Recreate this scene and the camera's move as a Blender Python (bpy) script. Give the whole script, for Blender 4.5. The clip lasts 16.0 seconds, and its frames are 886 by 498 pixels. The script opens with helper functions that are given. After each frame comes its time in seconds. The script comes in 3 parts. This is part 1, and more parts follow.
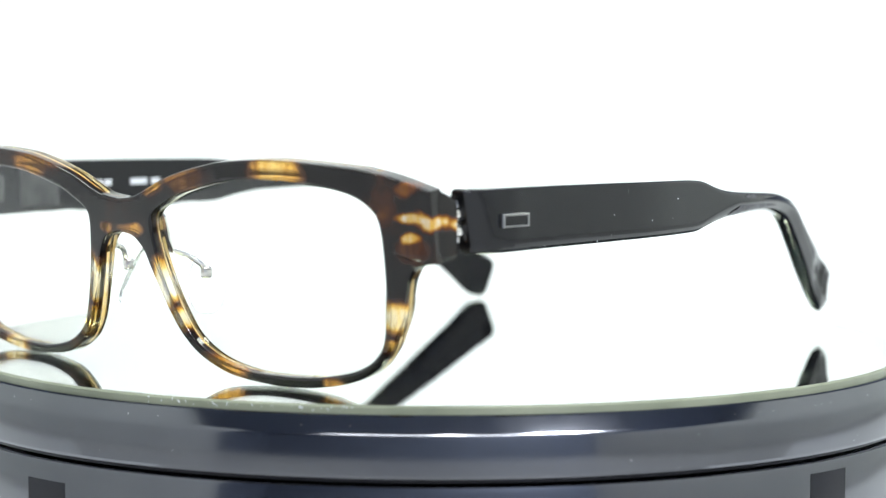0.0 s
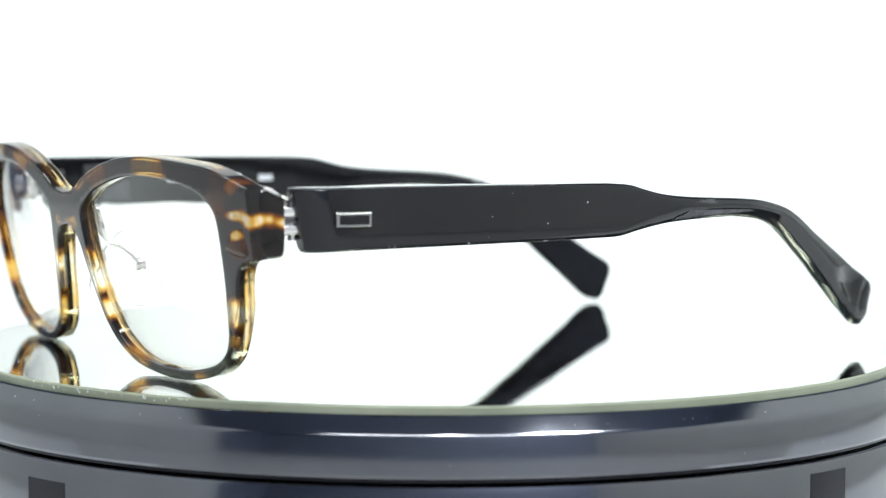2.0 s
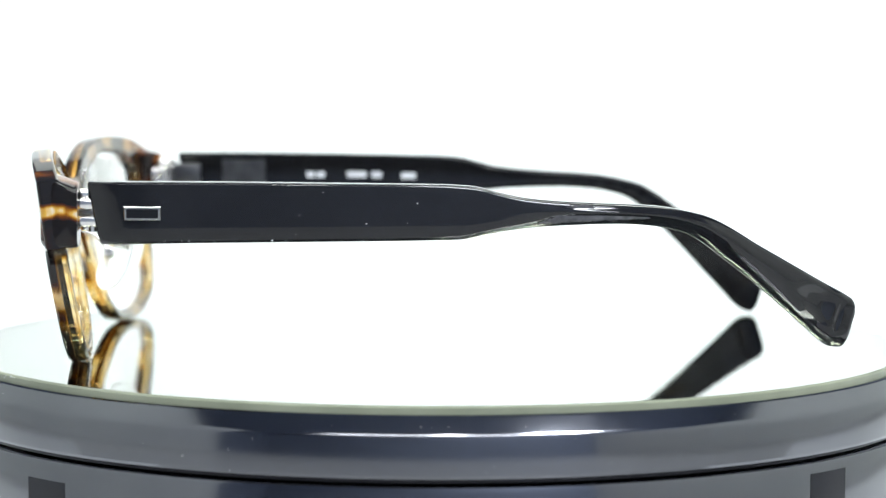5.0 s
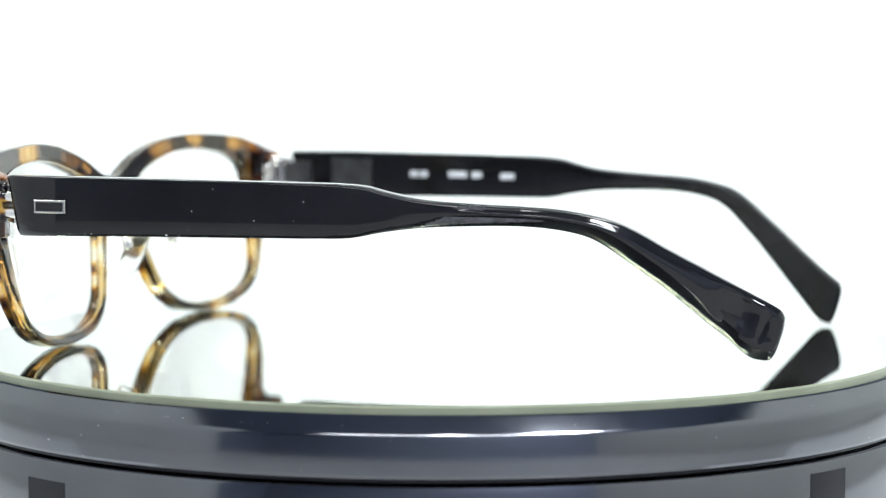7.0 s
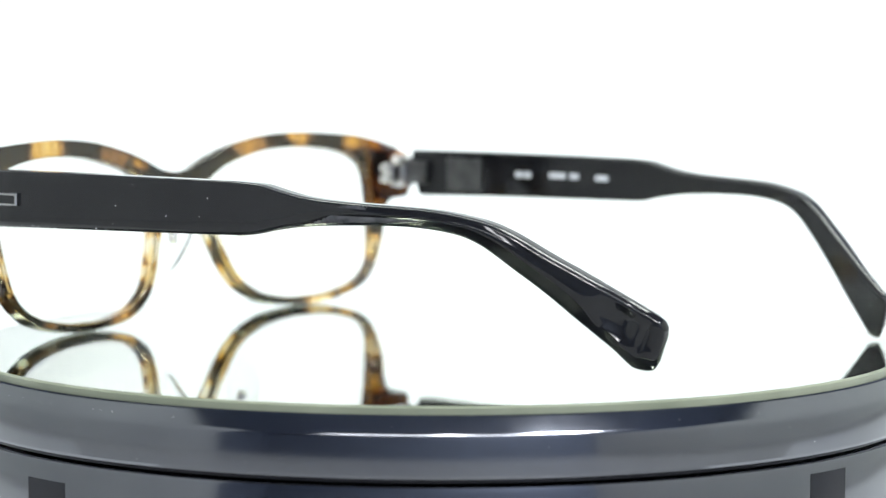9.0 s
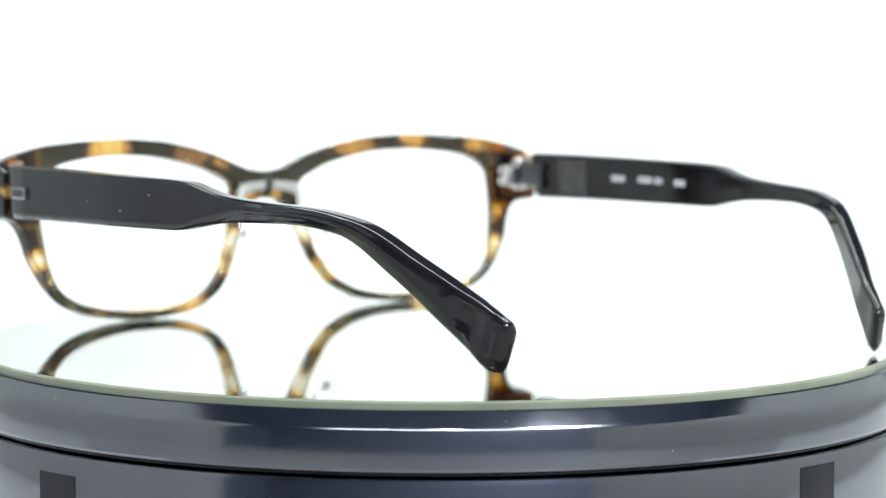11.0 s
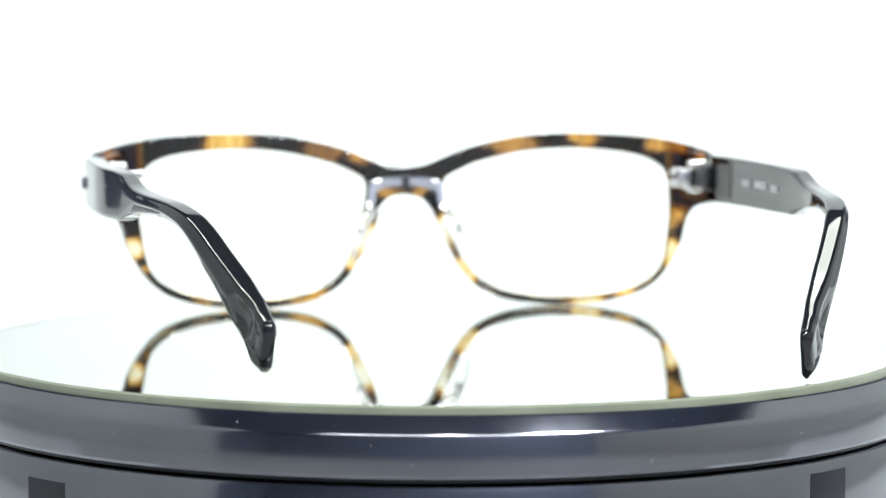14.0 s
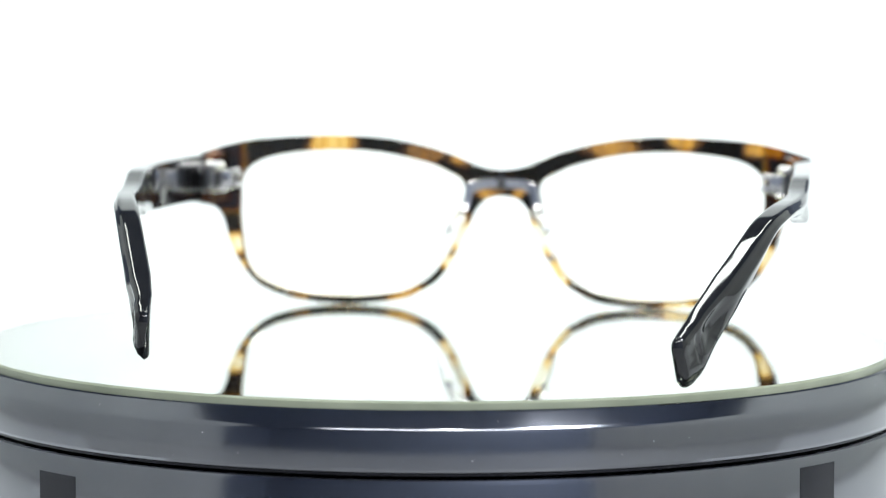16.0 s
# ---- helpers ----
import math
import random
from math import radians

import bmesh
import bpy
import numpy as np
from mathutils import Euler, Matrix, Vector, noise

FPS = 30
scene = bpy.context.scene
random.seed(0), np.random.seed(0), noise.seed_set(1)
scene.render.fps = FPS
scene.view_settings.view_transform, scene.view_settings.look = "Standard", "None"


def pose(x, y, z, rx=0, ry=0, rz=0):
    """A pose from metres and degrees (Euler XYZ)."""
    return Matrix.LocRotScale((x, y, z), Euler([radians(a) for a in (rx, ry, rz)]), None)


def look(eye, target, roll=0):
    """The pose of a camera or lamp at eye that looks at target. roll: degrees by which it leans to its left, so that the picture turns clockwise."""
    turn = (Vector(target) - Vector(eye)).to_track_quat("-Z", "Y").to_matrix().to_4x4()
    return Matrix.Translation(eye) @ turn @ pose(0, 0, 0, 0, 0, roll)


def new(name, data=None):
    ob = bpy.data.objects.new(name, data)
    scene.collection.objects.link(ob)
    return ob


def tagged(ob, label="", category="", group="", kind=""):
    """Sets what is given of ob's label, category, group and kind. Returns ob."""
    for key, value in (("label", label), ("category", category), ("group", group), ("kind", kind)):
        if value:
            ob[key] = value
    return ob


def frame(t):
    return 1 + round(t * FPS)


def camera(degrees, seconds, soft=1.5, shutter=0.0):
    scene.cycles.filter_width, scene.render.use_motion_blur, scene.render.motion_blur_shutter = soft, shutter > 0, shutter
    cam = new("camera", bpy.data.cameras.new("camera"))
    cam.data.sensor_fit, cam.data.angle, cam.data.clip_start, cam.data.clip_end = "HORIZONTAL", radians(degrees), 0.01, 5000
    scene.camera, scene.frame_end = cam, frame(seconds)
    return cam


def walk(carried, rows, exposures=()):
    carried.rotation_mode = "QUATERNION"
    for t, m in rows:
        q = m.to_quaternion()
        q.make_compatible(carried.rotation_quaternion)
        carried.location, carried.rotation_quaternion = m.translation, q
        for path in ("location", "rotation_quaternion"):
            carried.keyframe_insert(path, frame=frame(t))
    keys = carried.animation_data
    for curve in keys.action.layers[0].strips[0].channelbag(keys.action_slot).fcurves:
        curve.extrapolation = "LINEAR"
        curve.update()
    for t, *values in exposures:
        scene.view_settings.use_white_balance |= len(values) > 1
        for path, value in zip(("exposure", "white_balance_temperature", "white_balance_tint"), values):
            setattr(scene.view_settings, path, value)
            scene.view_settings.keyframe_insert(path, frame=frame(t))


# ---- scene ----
MM = 0.001
CX = 8.0  # the middle of the eyeglasses beside the turntable's axis, mm

# ---- camera ----
cam = camera(20.88, 16.0, soft=1.2)
cam.data.dof.use_dof = True
cam.data.dof.focus_distance = 0.424
cam.data.dof.aperture_fstop = 18.0


def stand(back=0.0):
    """The camera's stand; back: how far it draws back along its view, in metres."""
    return pose(-0.0035 * back, -0.4738 - 0.997 * back, 0.0546 + 0.0766 * back, 90 - 4.391, -0.173, -0.202)


walk(cam, [(0.0, stand()), (9.2, stand()), (10.4, stand(0.0117)), (11.5, stand(0.0117)), (11.8, stand()), (14.05, stand()), (14.35, stand(0.0117)), (16.0, stand(0.0117))])

# ---- world and lights ----
world = bpy.data.worlds.new("world")
scene.world = world
world.use_nodes = True
world.node_tree.nodes["Background"].inputs[0].default_value = (0.8, 0.9, 1.0, 1)
world.node_tree.nodes["Background"].inputs[1].default_value = 0.05
scene.view_settings.exposure = 0.0


def area_lamp(name, at, target, sx, sy, watts, colour=(1.0, 1.0, 1.0)):
    d = bpy.data.lights.new(name, "AREA")
    d.shape, d.size, d.size_y, d.energy, d.color = "RECTANGLE", sx, sy, watts, colour
    ob = new(name, d)
    ob.matrix_world = look(at, target)
    return ob


for side in (-1, 1):
    area_lamp("lamp_overhead", (0.42 * side, 0.29, 0.93), (0.24 * side, 0.35, 0.0), 0.46, 0.16, 3.4, (0.935, 1.0, 0.93))
area_lamp("lamp_strip", (-0.06, -1.05, 0.85), (0, 0, 0), 0.9, 0.07, 3.5, (0.95, 0.97, 1.0))
area_lamp("lamp_tube", (0.0, 0.06, 0.95), (0, 0.06, 0), 0.9, 0.10, 6.8, (0.925, 1.0, 0.95))
area_lamp("lamp_spot", (0.07, -0.98, 0.85), (0, 0, 0), 0.10, 0.10, 1.5)
area_lamp("lamp_room", (1.1, -1.7, 1.88), (1.1, -1.7, 0), 0.6, 0.6, 78.0, (0.88, 0.93, 1.0))


# ---- materials ----
def material(name):
    m = bpy.data.materials.new(name)
    m.use_nodes = True
    nt = m.node_tree
    return m, nt, nt.nodes["Principled BSDF"]


def setv(bsdf, **kw):
    for k, v in kw.items():
        bsdf.inputs[k.replace("_", " ")].default_value = v


def ramp(nt, fac, stops):
    r = nt.nodes.new("ShaderNodeValToRGB")
    nt.links.new(fac, r.inputs[0])
    el = r.color_ramp.elements
    while len(el) < len(stops):
        el.new(0.5)
    for e, (p, c) in zip(el, stops):
        e.position, e.color = p, (*c, 1)
    return r.outputs[0]


def noise_tex(nt, scale, detail=3.0, vec=None):
    n = nt.nodes.new("ShaderNodeTexNoise")
    n.inputs["Scale"].default_value, n.inputs["Detail"].default_value = scale, detail
    if vec is None:
        tc = nt.nodes.new("ShaderNodeTexCoord")
        vec = tc.outputs["Object"]
    nt.links.new(vec, n.inputs["Vector"])
    return n


def bump(nt, bsdf, height, strength, distance):
    b = nt.nodes.new("ShaderNodeBump")
    b.inputs["Strength"].default_value, b.inputs["Distance"].default_value = strength, distance
    nt.links.new(height, b.inputs["Height"])
    nt.links.new(b.outputs[0], bsdf.inputs["Normal"])


def varied(name, c0, c1, scale, rough, metal=0.0, bump_strength=0.0, bump_mm=0.05, rough_var=0.05, **kw):
    m, nt, b = material(name)
    n = noise_tex(nt, scale)
    nt.links.new(ramp(nt, n.outputs[0], ((0.3, c0), (0.7, c1))), b.inputs["Base Color"])
    n2 = noise_tex(nt, scale * 7)
    mr = nt.nodes.new("ShaderNodeMapRange")
    mr.inputs["To Min"].default_value, mr.inputs["To Max"].default_value = max(0, rough - rough_var), rough + rough_var
    nt.links.new(n2.outputs[0], mr.inputs[0])
    nt.links.new(mr.outputs[0], b.inputs["Roughness"])
    setv(b, Metallic=metal, **kw)
    if bump_strength:
        bump(nt, b, n2.outputs[0], bump_strength, bump_mm * MM)
    return m


PAPER = varied("white_paper", (0.80, 0.815, 0.81), (0.83, 0.84, 0.83), 3.0, 0.75, bump_strength=0.05)
FABRIC = varied("pale_tent_fabric", (0.50, 0.51, 0.51), (0.56, 0.57, 0.565), 5.0, 0.9, bump_strength=0.1)
ROOM = varied("grey_room_paint", (0.38, 0.42, 0.50), (0.42, 0.46, 0.54), 2.0, 0.8)
TABLE = varied("laminate", (0.40, 0.40, 0.41), (0.46, 0.46, 0.465), 6.0, 0.4)
GUNMETAL = varied("dark_polished_metal", (0.165, 0.168, 0.184), (0.188, 0.191, 0.206), 30.0, 0.12, 1.0, 0.015, 0.02, 0.03)
BLACK = varied("black_acetate", (0.006, 0.006, 0.007), (0.010, 0.010, 0.011), 120.0, 0.06, 0.0, 0.004, 0.01, 0.02, IOR=1.5)
SILVER = varied("silver_metal", (0.84, 0.81, 0.77), (0.93, 0.90, 0.86), 300.0, 0.16, 1.0, 0.02, 0.02, 0.05)
PLAQUE = varied("dull_silver", (0.40, 0.395, 0.39), (0.50, 0.49, 0.48), 300.0, 0.25, 1.0, 0.02, 0.02, 0.05)
DARK_STEEL = varied("blackened_steel", (0.10, 0.10, 0.10), (0.16, 0.16, 0.16), 300.0, 0.3, 1.0)
MARK = varied("white_print", (0.75, 0.77, 0.80), (0.85, 0.86, 0.88), 900.0, 0.6)
DUST = varied("pale_lint", (0.55, 0.56, 0.60), (0.8, 0.8, 0.82), 900.0, 0.8)
RESIDUE = varied("dull_film", (0.03, 0.03, 0.034), (0.10, 0.10, 0.11), 700.0, 0.38, rough_var=0.15, bump_strength=0.3)
# near-black for the base slots and for the shade put into the rim gap
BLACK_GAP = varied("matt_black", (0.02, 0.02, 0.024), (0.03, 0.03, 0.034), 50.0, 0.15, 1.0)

m, nt, b = material("mirror_silver")
setv(b, Base_Color=(0.86, 0.865, 0.735, 1), Metallic=1.0, Roughness=0.0)
MIRROR = m

m, nt, b = material("float_glass")
setv(b, Base_Color=(0.97, 0.99, 0.96, 1), Roughness=0.0, IOR=1.5)
b.inputs["Transmission Weight"].default_value = 1.0
GLASS = m

m, nt, b = material("ground_glass_edge")
setv(b, Base_Color=(0.62, 0.65, 0.48, 1), Roughness=0.3, IOR=1.5)
n = noise_tex(nt, 60.0)
nt.links.new(ramp(nt, n.outputs[0], ((0.3, (0.21, 0.23, 0.16)), (0.7, (0.30, 0.32, 0.23)))), b.inputs["Base Color"])
GLASS_EDGE = m

m, nt, b = material("clear_lens")
setv(b, Base_Color=(0.99, 0.985, 0.965, 1), Roughness=0.0, IOR=1.36)
b.inputs["Transmission Weight"].default_value = 1.0
LENS = m

m, nt, b = material("clear_silicone")
setv(b, Base_Color=(0.97, 0.975, 0.99, 1), Roughness=0.22, IOR=1.07)
b.inputs["Transmission Weight"].default_value = 1.0
SILICONE = m


def math_node(nt, op, a, b_):
    n = nt.nodes.new("ShaderNodeMath")
    n.operation = op
    for k, v in enumerate((a, b_)):
        if isinstance(v, (int, float)):
            n.inputs[k].default_value = v
        else:
            nt.links.new(v, n.inputs[k])
    return n.outputs[0]


def tortoise():
    """Dark acetate with clear amber flecks: each fleck is x, z, half width, half height in mm, and how clear it is."""
    m, nt, b = material("tortoiseshell_acetate")
    tc = nt.nodes.new("ShaderNodeTexCoord")
    n = noise_tex(nt, 150.0, 3.0, tc.outputs["Object"])
    off = nt.nodes.new("ShaderNodeVectorMath")
    off.operation = "MULTIPLY_ADD"
    nt.links.new(n.outputs["Color"], off.inputs[0])
    off.inputs[1].default_value = (0.007, 0.0, 0.004)
    off.inputs[2].default_value = (-0.0035 - 0.008, 0, -0.002)
    add = nt.nodes.new("ShaderNodeVectorMath")
    nt.links.new(tc.outputs["Object"], add.inputs[0])
    nt.links.new(off.outputs[0], add.inputs[1])
    flecks = ((-40, 37.2, 7, 4.5, 0.70), (-18, 35, 8, 3.2, 0.46), (-11, 33, 3.5, 2.2, 0.54), (-67, 34.5, 3.5, 1.8, 0.50), (-66, 25, 5, 3, 0.36),
              (-66.6, 29.7, 4.2, 1.2, 0.95), (-65.8, 26.5, 2.6, 1.3, 0.90), (-69.2, 29.3, 3.0, 1.9, 0.9),
              (-62.5, 13.5, 5, 3.6, 0.98), (-60.5, 8.5, 2.4, 1.8, 0.72), (-22, 2.5, 7, 2.6, 0.64), (-12.5, 9.8, 4, 3.2, 0.92), (-9.5, 15.8, 3.2, 5.5, 1.1),
              (-47, 1, 4, 2, 0.56), (-3.5, 25.3, 4, 1.7, 0.54), (3.5, 25.3, 4, 1.7, 0.58),
              (24, 36.3, 10, 3.4, 0.53), (42, 38, 6, 2.2, 0.60), (60, 36, 6, 2.4, 0.60), (67, 33, 4, 3, 0.64), (9.5, 15.5, 3.5, 7, 1.15), (14, 8, 4.5, 4, 0.88),
              (42, 0.5, 6, 3, 0.92), (50, 2, 4, 2.8, 0.70), (60.5, 12, 4.5, 4.4, 0.92), (61.5, 20, 4, 4.4, 0.60), (66, 26, 6, 4, 0.46))
    last = 0.0
    for x, z, rx, rz, clear in flecks:
        s = nt.nodes.new("ShaderNodeVectorMath")
        s.operation = "MULTIPLY_ADD"
        nt.links.new(add.outputs[0], s.inputs[0])
        s.inputs[1].default_value = (1000 / rx, 0, 1000 / rz)
        s.inputs[2].default_value = (-x / rx, 0, -z / rz)
        ln = nt.nodes.new("ShaderNodeVectorMath")
        ln.operation = "LENGTH"
        nt.links.new(s.outputs[0], ln.inputs[0])
        mr = nt.nodes.new("ShaderNodeMapRange")
        mr.interpolation_type = "SMOOTHSTEP"
        for k, v in (("From Min", 1.2), ("From Max", 0.35), ("To Min", 0.0), ("To Max", clear)):
            mr.inputs[k].default_value = v
        nt.links.new(ln.outputs["Value"], mr.inputs[0])
        last = math_node(nt, "MAXIMUM", last, mr.outputs[0])
    # fine streaks through the flecks and a faint brown cloud elsewhere
    squash = nt.nodes.new("ShaderNodeVectorMath")
    squash.operation = "MULTIPLY"
    squash.inputs[1].default_value = (1.0, 1.0, 0.18)
    nt.links.new(tc.outputs["Object"], squash.inputs[0])
    streak = noise_tex(nt, 700.0, 4.0, squash.outputs[0])
    mul = math_node(nt, "MULTIPLY", last, math_node(nt, "ADD", math_node(nt, "MULTIPLY", streak.outputs[0], 0.7), 0.62))
    cloud = nt.nodes.new("ShaderNodeMapRange")
    for k, v in (("From Min", 0.5), ("From Max", 0.78), ("To Min", 0.0), ("To Max", 0.46)):
        cloud.inputs[k].default_value = v
    nt.links.new(noise_tex(nt, 80.0, 3.0).outputs[0], cloud.inputs[0])
    fleck = math_node(nt, "MAXIMUM", mul, cloud.outputs[0])
    # the sheet is laminated: behind the dark outer layer lies a clear straw-coloured one, but not in the end pieces
    xyz = nt.nodes.new("ShaderNodeSeparateXYZ")
    nt.links.new(tc.outputs["Object"], xyz.inputs[0])
    lx = math_node(nt, "SUBTRACT", math_node(nt, "MULTIPLY", xyz.outputs[0], 1000.0), CX)
    lz = math_node(nt, "MULTIPLY", xyz.outputs[2], 1000.0)
    mid = math_node(nt, "ADD", math_node(nt, "MULTIPLY", lz, 0.12), 72.3 - 0.12 * 26)
    mid = math_node(nt, "SUBTRACT", mid, math_node(nt, "MULTIPLY", math_node(nt, "MULTIPLY", lx, lx), 6.5 / 66 ** 2))
    mid = math_node(nt, "SUBTRACT", mid, math_node(nt, "MULTIPLY", lx, math.tan(radians(2.3))))
    sag = math_node(nt, "MAXIMUM", math_node(nt, "SUBTRACT", 30.0, lz), 0.0)
    mid = math_node(nt, "SUBTRACT", mid, math_node(nt, "MULTIPLY", math_node(nt, "MULTIPLY", sag, sag), 0.0024))
    depth = math_node(nt, "SUBTRACT", mid, math_node(nt, "MULTIPLY", xyz.outputs[1], 1000.0))

    def step(val, lo, hi):
        q = nt.nodes.new("ShaderNodeMapRange")
        q.interpolation_type = "SMOOTHSTEP"
        nt.links.new(val, q.inputs[0])
        q.inputs["From Min"].default_value, q.inputs["From Max"].default_value = lo, hi
        return q.outputs[0]

    lug = math_node(nt, "MULTIPLY", step(math_node(nt, "ABSOLUTE", lx, 0.0), 59.0, 62.0), step(lz, 20.5, 23.0))
    clear_rear = math_node(nt, "MULTIPLY", step(depth, -0.85, -0.1), math_node(nt, "SUBTRACT", 1.0, lug))
    rear = math_node(nt, "MULTIPLY", clear_rear, math_node(nt, "ADD", math_node(nt, "MULTIPLY", streak.outputs[0], 0.3), 0.74))
    v = math_node(nt, "MAXIMUM", fleck, rear)
    nt.links.new(ramp(nt, v, ((0.10, (0.008, 0.006, 0.005)), (0.32, (0.055, 0.017, 0.006)), (0.48, (0.17, 0.050, 0.007)), (0.64, (0.46, 0.165, 0.007)),
                              (0.82, (0.86, 0.52, 0.09)), (1.0, (1.0, 0.93, 0.74)))), b.inputs["Base Color"])
    tm = nt.nodes.new("ShaderNodeMapRange")
    for k, q in (("From Min", 0.22), ("From Max", 0.58), ("To Min", 0.0), ("To Max", 0.86)):
        tm.inputs[k].default_value = q
    nt.links.new(fleck, tm.inputs[0])
    dull = math_node(nt, "SUBTRACT", 1.0, math_node(nt, "MULTIPLY", lug, 0.65))
    nt.links.new(math_node(nt, "MAXIMUM", math_node(nt, "MULTIPLY", tm.outputs[0], dull), clear_rear), b.inputs["Transmission Weight"])
    setv(b, Roughness=0.035, IOR=1.49)
    return m


TORTOISE = tortoise()


# ---- mesh helpers ----
def part(name, bm, mat, parent=None, label="", smooth=35, weighted=False):
    bmesh.ops.recalc_face_normals(bm, faces=bm.faces)
    if bm.calc_volume(signed=True) < 0:
        bmesh.ops.reverse_faces(bm, faces=bm.faces)
    me = bpy.data.meshes.new(name)
    for f in bm.faces:
        f.smooth = True
    lim = radians(smooth)
    for e in bm.edges:
        if len(e.link_faces) == 2 and e.calc_face_angle(0) > lim:
            e.smooth = False
    bm.to_mesh(me)
    bm.free()
    me.materials.append(mat)
    ob = new(name, me)
    if weighted:
        md = ob.modifiers.new("normals", "WEIGHTED_NORMAL")
        md.weight, md.keep_sharp = 100, True
    if parent:
        ob.parent = parent
    if label:
        tagged(ob, label)
    return ob


def box(x0, y0, z0, x1, y1, z1, bevel=0.0, segments=2, bm=None):
    """A bevelled box between two corners in mm."""
    out = bm or bmesh.new()
    m = Matrix.LocRotScale(Vector((x0 + x1, y0 + y1, z0 + z1)) * (MM / 2), None, Vector((abs(x1 - x0), abs(y1 - y0), abs(z1 - z0))) * MM)
    r = bmesh.ops.create_cube(out, size=1, matrix=m)
    if bevel:
        es = {e for v in r["verts"] for e in v.link_edges}
        bmesh.ops.bevel(out, geom=list(es), offset=bevel * MM, segments=segments, affect="EDGES", profile=0.5)
    return out


def lathe(profile, n=192, closed=True):
    """A ring turned from (radius, height) pairs in mm; a radius of 0 closes on the axis."""
    bm = bmesh.new()
    rings = []
    for r, z in profile:
        if r == 0:
            rings.append([bm.verts.new((0, 0, z * MM))])
        else:
            rings.append([bm.verts.new((r * MM * math.cos(2 * math.pi * i / n), r * MM * math.sin(2 * math.pi * i / n), z * MM)) for i in range(n)])
    pairs = list(zip(rings, rings[1:]))
    if closed:
        pairs.append((rings[-1], rings[0]))
    for a, c in pairs:
        for i in range(n):
            j = (i + 1) % n
            q = [a[i % len(a)], a[j % len(a)], c[j % len(c)], c[i % len(c)]]
            q = list(dict.fromkeys(q))
            if len(q) > 2:
                bm.faces.new(q)
    return bm


def smooth_path(pts, steps=6, loop=False):
    """Catmull-Rom through points of any dimension."""
    p = [np.array(q, float) for q in pts]
    n = len(p)
    out = []
    for i in range(n if loop else n - 1):
        a, b_, c, d = (p[(i - 1) % n], p[i], p[(i + 1) % n], p[(i + 2) % n]) if loop else (p[max(i - 1, 0)], p[i], p[i + 1], p[min(i + 2, n - 1)])
        for k in range(steps):
            t = k / steps
            out.append(0.5 * (2 * b_ + (c - a) * t + (2 * a - 5 * b_ + 4 * c - d) * t * t + (3 * b_ - a - 3 * c + d) * t ** 3))
    if not loop:
        out.append(p[-1])
    return out


def loft(sections, cap=True):
    """Joins equal rings of points (mm)."""
    bm = bmesh.new()
    rings = [[bm.verts.new(Vector(q) * MM) for q in s] for s in sections]
    for a, c in zip(rings, rings[1:]):
        n = len(a)
        for i in range(n):
            bm.faces.new((a[i], a[(i + 1) % n], c[(i + 1) % n], c[i]))
    if cap:
        bm.faces.new(rings[0])
        bm.faces.new(rings[-1])
    return bm


def tube(pts, radius, n=10, steps=6):
    path = [Vector(q) for q in smooth_path(pts, steps)]
    secs = []
    for i, q in enumerate(path):
        t = (path[min(i + 1, len(path) - 1)] - path[max(i - 1, 0)]).normalized()
        u = t.orthogonal().normalized() if i == 0 else (u - t * u.dot(t)).normalized()
        w = t.cross(u)
        secs.append([q + (u * math.cos(2 * math.pi * k / n) + w * math.sin(2 * math.pi * k / n)) * radius for k in range(n)])
    return loft(secs)


def ease(v, a, b_):
    k = min(1.0, max(0.0, (v - a) / (b_ - a)))
    return k * k * (3 - 2 * k)


def plate(loops, depth, bevel, place):
    """A bevelled plate with holes from closed outlines (x, z in mm); place(x, z, d) gives a point from its depth d in mm."""
    cu = bpy.data.curves.new("outline", "CURVE")
    cu.dimensions, cu.fill_mode = "2D", "BOTH"
    for pts in loops:
        sp = cu.splines.new("POLY")
        sp.points.add(len(pts) - 1)
        for q, (x, z) in zip(sp.points, pts):
            q.co = (x, z, 0, 1)
        sp.use_cyclic_u = True
    cu.extrude, cu.bevel_depth, cu.bevel_resolution, cu.offset = depth / 2 - bevel, bevel, 3, -bevel
    ob = bpy.data.objects.new("outline", cu)
    scene.collection.objects.link(ob)
    me = bpy.data.meshes.new_from_object(ob.evaluated_get(bpy.context.evaluated_depsgraph_get()))
    bpy.data.objects.remove(ob)
    bm = bmesh.new()
    bm.from_mesh(me)
    bpy.data.meshes.remove(me)
    bmesh.ops.remove_doubles(bm, verts=bm.verts, dist=1e-4)
    # cut across every 2.5 mm, so that the faces follow the wrap
    for k in range(-28, 29):
        bmesh.ops.bisect_plane(bm, geom=bm.verts[:] + bm.edges[:] + bm.faces[:], dist=1e-3, plane_co=(2.5 * k + 0.31, 0, 0), plane_no=(1, 0, 0))
    bmesh.ops.triangulate(bm, faces=[f for f in bm.faces if len(f.verts) > 4])
    for v in bm.verts:
        v.co = Vector(place(v.co.x, v.co.y, v.co.z)) * MM
    return bm


